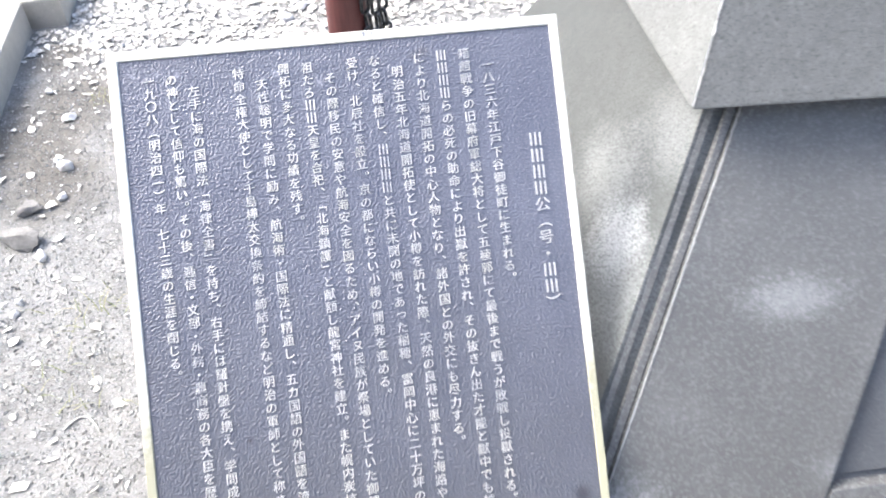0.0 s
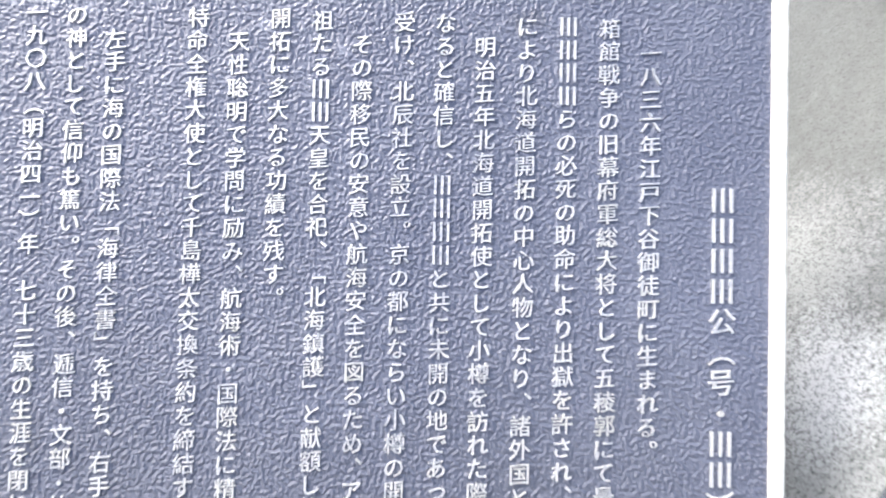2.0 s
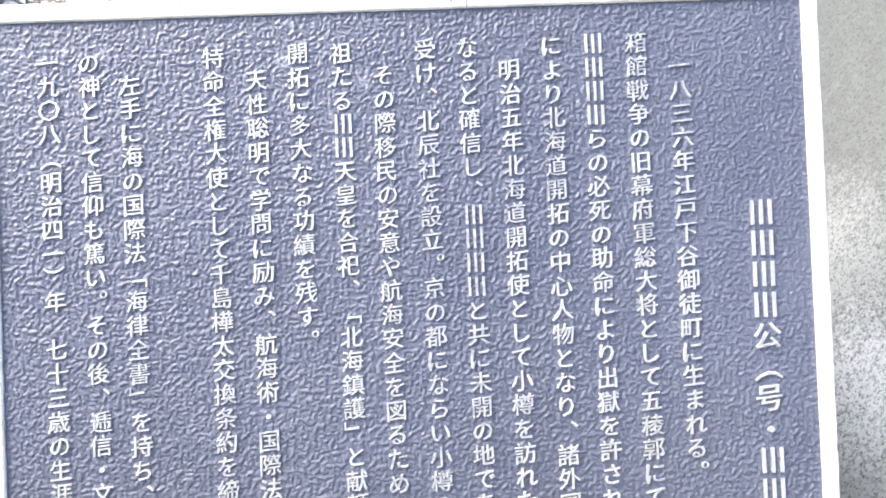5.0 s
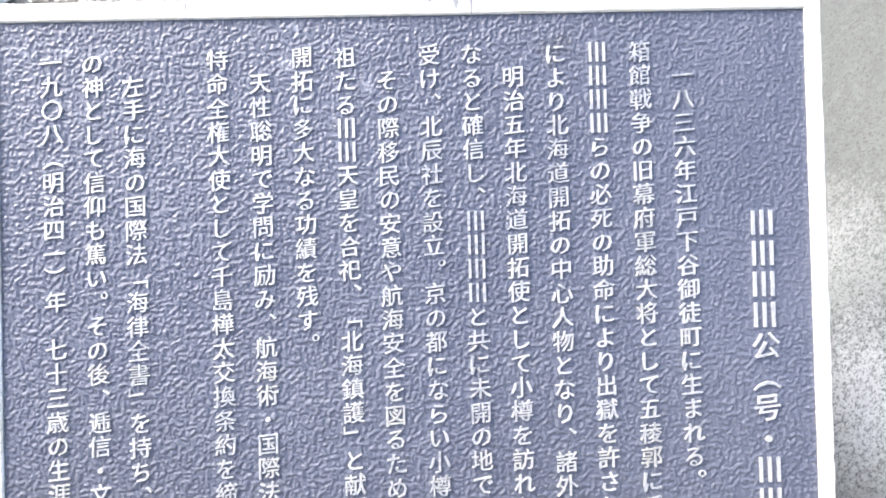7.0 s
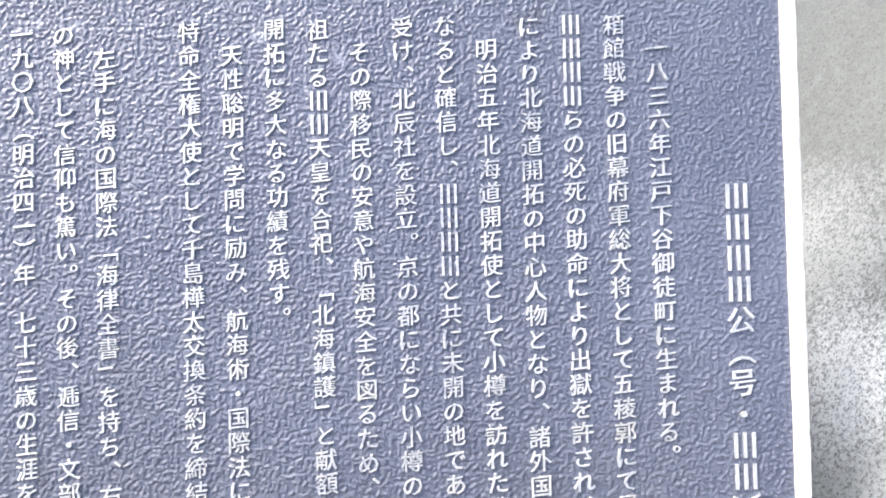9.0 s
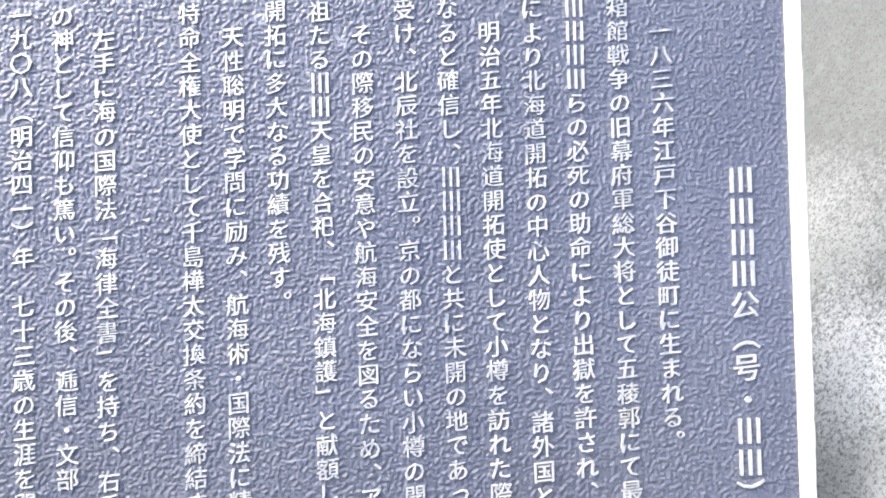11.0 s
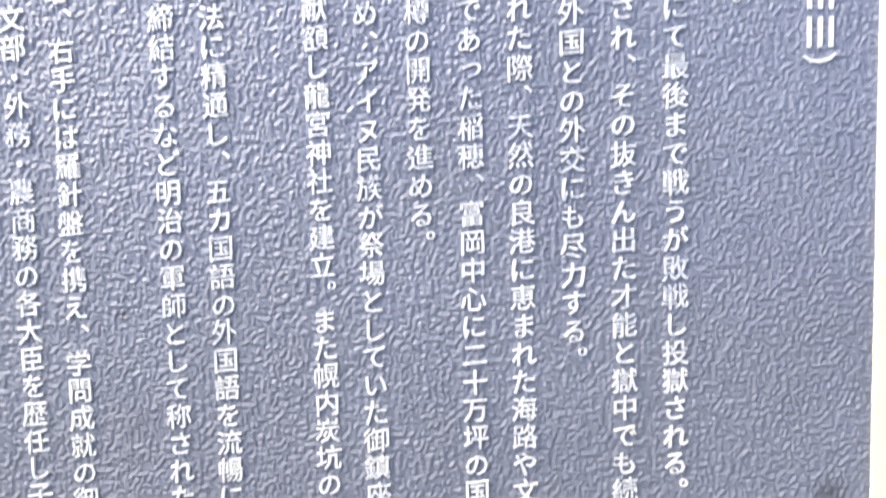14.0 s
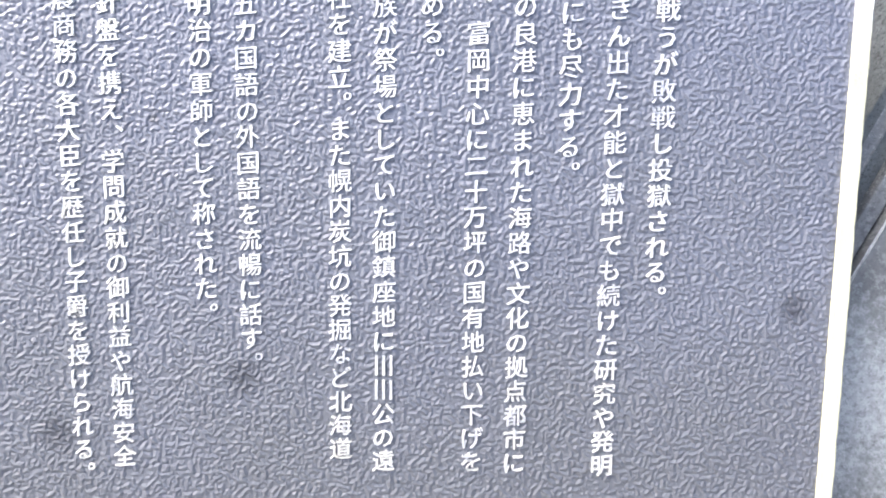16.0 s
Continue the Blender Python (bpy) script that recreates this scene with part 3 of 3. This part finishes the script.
kerb("kerb_stone", "long beige granite kerb stone set in the earth", (-0.72, -0.540, 0.10, 1.132, -0.05, 0.085))
kerb("kerb_stone", "short beige granite kerb stone across the end", (-0.97, -0.450, 1.140, 1.345, -0.05, 0.08))


# ---- bollard with a hanging chain ----
def lathe(profile, n=40):
    bm = bmesh.new()
    rings = [[bm.verts.new((r * math.cos(2 * math.pi * i / n), r * math.sin(2 * math.pi * i / n), z)) for i in range(n)] for r, z in profile]
    for a, b in zip(rings, rings[1:]):
        for i in range(n):
            bm.faces.new((a[i], a[(i + 1) % n], b[(i + 1) % n], b[i]))
    bm.faces.new(rings[-1])
    return bm


bollard = tagged(new("bollard"), "round red-brown painted steel bollard standing in the gravel", "bollard")
bollard.location = (0.287, 0.94, 0)
part("post", lathe([(0.052, -0.05), (0.052, 0.70), (0.050, 0.72), (0.040, 0.735), (0.0, 0.737)][:-1] + [(0.02, 0.738)]), POST_PAINT, bollard, smooth=True)
part("base_collar", lathe([(0.060, -0.03), (0.060, 0.005), (0.057, 0.008), (0.052, 0.009)]), KERB_STONE, bollard, "low mortar collar at the foot", smooth=True)


def link_bm(length=0.052, width=0.030, r=0.0045):
    """One oval chain link, long axis along z."""
    bm = bmesh.new()
    n, m = 28, 8
    rings = []
    for i in range(n):
        a = 2 * math.pi * i / n
        cx, cz = (width / 2 - r) * math.cos(a), (width / 2 - r) * math.sin(a) + math.copysign((length - width) / 2, math.sin(a))
        out = Vector((math.cos(a), 0, math.sin(a)))
        rings.append([bm.verts.new(Vector((cx, 0, cz)) + out * (r * math.cos(2 * math.pi * j / m)) + Vector((0, r * math.sin(2 * math.pi * j / m), 0))) for j in range(m)])
    for i in range(n):
        for j in range(m):
            bm.faces.new((rings[i][j], rings[i][(j + 1) % m], rings[(i + 1) % n][(j + 1) % m], rings[(i + 1) % n][j]))
    return bm


chain = tagged(new("chain"), "dark oiled steel chain hanging down beside the bollard", "chain")
chain.location = (0.347, 0.90, 0)
link_mesh = mesh_of("link", link_bm(), STEEL, True)
for s, (sx, sy, tilt) in enumerate(((-0.014, 0.0, 8), (0.012, -0.006, -7), (0.030, 0.012, 14))):
    for i in range(17):
        ob = new("link", link_mesh)
        ob.parent = chain
        ob.matrix_basis = pose(sx + 0.003 * math.sin(i * 1.9 + s), sy + 0.002 * math.cos(i * 2.3), 0.012 + 0.025 + i * 0.0415, random.uniform(-6, 6), tilt * 0.4 + random.uniform(-6, 6), (90 if i % 2 else 0) + 35 + random.uniform(-12, 12))


# ---- stones, gravel, leaves, grass ----
def stone_bm(sx, sy, sz, seed, sub=2, rough=False):
    bm = bmesh.new()
    bmesh.ops.create_icosphere(bm, subdivisions=sub, radius=1.0)
    rng = random.Random(seed)
    cuts = [(Vector((rng.gauss(0, 1), rng.gauss(0, 1), rng.gauss(0, 0.7))).normalized(), rng.uniform(0.55, 0.85)) for _ in range(11)] if rough else []
    for v in bm.verts:
        for way, far in cuts:
            over = v.co.dot(way) - far
            if over > 0:
                v.co -= way * over * 0.95
        k = 1 + 0.22 * noise.noise(v.co * 1.1 + Vector((seed * 3.1, seed, 0))) + 0.08 * noise.noise(v.co * 3 + Vector((0, seed, 0)))
        v.co = Vector((v.co.x * sx * k, v.co.y * sy * k, v.co.z * sz * k))
    return bm


STONES = [(-0.344, 0.525, 0.017, 0.019, 0.014), (-0.337, 0.428, 0.014, 0.010, 0.009), (-0.346, 0.255, 0.016, 0.014, 0.012), (-0.370, 0.712, 0.019, 0.015, 0.012),
          (-0.395, 0.305, 0.036, 0.052, 0.026), (-0.366, 0.142, 0.013, 0.009, 0.008), (-0.368, 0.112, 0.012, 0.009, 0.008), (-0.40, 0.40, 0.024, 0.028, 0.015),
          (0.123, 1.075, 0.022, 0.018, 0.015), (0.165, 1.12, 0.018, 0.016, 0.012), (-0.44, 0.83, 0.012, 0.01, 0.008), (-0.37, 0.55, 0.009, 0.008, 0.006), (-0.27, 0.66, 0.008, 0.007, 0.005)]
for k, (x, y, a, b, c) in enumerate(STONES):
    me = mesh_of("stone", stone_bm(a, b, c, k + 1, 3, True), ROCK if k in (4, 7) else STONE, False)
    ob = new("stone", me)
    ob.location = (x, y, ground_height(x, y) + c * 0.45)
    ob.rotation_euler = (0, 0, k * 1.1)
    tagged(ob, "rounded pale grey stone lying on the earth" if k not in (4, 7) else "dark grey broken stone half sunk in earth", "stone", group="loose stones")

twig = bpy.data.curves.new("twig", "CURVE")
twig.dimensions, twig.bevel_depth, twig.bevel_resolution = "3D", 0.0016, 2
line = twig.splines.new("POLY")
line.points.add(8)
for k, p in enumerate(line.points):
    u = k / 8
    x, y = -0.235 + 0.060 * u, -0.153 + 0.03 * math.sin(math.pi * u) - 0.011 * u
    p.co = (x, y, ground_height(x, y) + 0.003, 1.0)
    p.radius = 1.2 - 0.6 * u
twig_ob = new("twig", twig)
twig.materials.append(LEAF)
tagged(twig_ob, "thin curved dry twig lying on the earth", "twig")

OCTA = [(1, 0, 0), (-1, 0, 0), (0, 1, 0), (0, -1, 0), (0, 0, 1), (0, 0, -1)]
OCTF = [(0, 2, 4), (2, 1, 4), (1, 3, 4), (3, 0, 4), (2, 0, 5), (1, 2, 5), (3, 1, 5), (0, 3, 5)]


def spot(rng):
    """A place on the open earth, clear of monument and kerb."""
    while True:
        x, y = rng.uniform(-0.54, 1.1), rng.uniform(-0.35, 1.9)
        if x > 0.35 and y < 0.62:
            continue
        if x < -0.535 or (x < -0.44 and 1.12 < y < 1.36):
            continue
        return x, y


def gravel(count, lo, hi, seed):
    rng = random.Random(seed)
    pts, fs = [], []
    for _ in range(count):
        x, y = spot(rng)
        r = lo + (hi - lo) * rng.random() ** (4 if y > 0.3 else 2.6)     # coarser beside the plaque's foot
        a = rng.uniform(0, 6.28)
        ca, sa = math.cos(a), math.sin(a)
        sx, sy, sz = r * rng.uniform(0.8, 1.4), r * rng.uniform(0.6, 1.0), r * rng.uniform(0.4, 0.8)
        z = ground_height(x, y) + sz * 0.3
        n = len(pts)
        for u, v, w in OCTA:
            u, v, w = u * sx * rng.uniform(0.7, 1.1), v * sy * rng.uniform(0.7, 1.1), w * sz
            pts.append((x + u * ca - v * sa + rng.uniform(-.2, .2) * r, y + u * sa + v * ca, z + w))
        fs += [tuple(n + i for i in f) for f in OCTF]
    me = bpy.data.meshes.new("gravel")
    me.from_pydata(pts, [], fs)
    me.materials.append(PEBBLE)
    return tagged(new("gravel", me), "scattered small grey and white gravel on earth", "gravel", kind="stuff")


gravel(85000, 0.0011, 0.0046, 5)


def leaves(count, seed):
    """Flat bleached chips and curled leaves, thicker on the ground farther back."""
    rng = random.Random(seed)
    pts, fs = [], []
    for _ in range(count):
        x, y = spot(rng)
        edge = 0.80 + 0.16 * noise.noise(Vector((x * 5, y * 5, 2)))
        if rng.random() > min(1.0, max(0.035, (y - edge) / 0.35)):
            continue
        rim = 0.12 * noise.noise(Vector((x * 4, y * 4, 7)))          # the bed thins out unevenly
        if rng.random() < max((y - 1.58 + rim) / 0.3, (x - 0.78 + rim) / 0.3):
            continue
        L = 0.0035 + 0.012 * rng.random() ** 2.2
        w = L * rng.uniform(0.3, 0.9)
        m = pose(x, y, ground_height(x, y) + 0.0015 + rng.random() * 0.003, rng.uniform(-14, 14), rng.uniform(-14, 14), rng.uniform(0, 360))
        bend = rng.uniform(0.0, 0.4) * w
        n = len(pts)
        jag = [rng.uniform(0.6, 1.25) for _ in range(6)]
        for q, (u, v, z) in enumerate(((-L, 0, 0), (-L * 0.4, w, bend), (L * 0.45, w * 0.8, bend), (L, 0, 0), (L * 0.4, -w * 0.8, bend), (-L * 0.4, -w, bend), (0, 0, -bend * 0.3))):
            k = jag[q] if q < 6 else 1.0
            pts.append((m @ Vector((u * k, v * k, z)))[:])
        fs += [tuple(n + i for i in f) for f in ((0, 6, 1), (1, 6, 2), (2, 6, 3), (3, 6, 4), (4, 6, 5), (5, 6, 0))]
    me = bpy.data.meshes.new("leaf_litter")
    me.from_pydata(pts, [], fs)
    me.materials.append(LEAF)
    return tagged(new("leaf_litter", me), "bleached dry leaf bits and bark chips on the earth", "leaf litter", kind="stuff")


leaves(36000, 8)


def grass(places, seed):
    rng = random.Random(seed)
    pts, fs = [], []
    for cx, cy, count, spread in places:
        for _ in range(count):
            x, y = cx + rng.gauss(0, spread), cy + rng.gauss(0, spread)
            z = ground_height(x, y)
            a, L = rng.uniform(0, 6.28), rng.uniform(0.015, 0.05)
            n = len(pts)
            px, py = -math.sin(a) * 0.0008, math.cos(a) * 0.0008
            for k, lift in ((0, 0.0), (0.5, 0.012), (1, 0.010)):
                qx, qy = x + math.cos(a) * L * k, y + math.sin(a) * L * k
                pts += [(qx - px * (1.1 - k), qy - py * (1.1 - k), z + lift), (qx + px * (1.1 - k), qy + py * (1.1 - k), z + lift)]
            fs += [(n, n + 2, n + 3, n + 1), (n + 2, n + 4, n + 5, n + 3)]
    me = bpy.data.meshes.new("dry_grass")
    me.from_pydata(pts, [], fs)
    me.materials.append(GRASS)
    return tagged(new("dry_grass", me), "sparse dry grass blades on the earth", "grass", kind="stuff")


grass([(-0.24, 0.10, 26, 0.03), (-0.22, -0.05, 18, 0.05), (-0.31, 0.78, 20, 0.02), (0.62, 1.12, 26, 0.04), (0.5, 1.2, 16, 0.06)], 12)
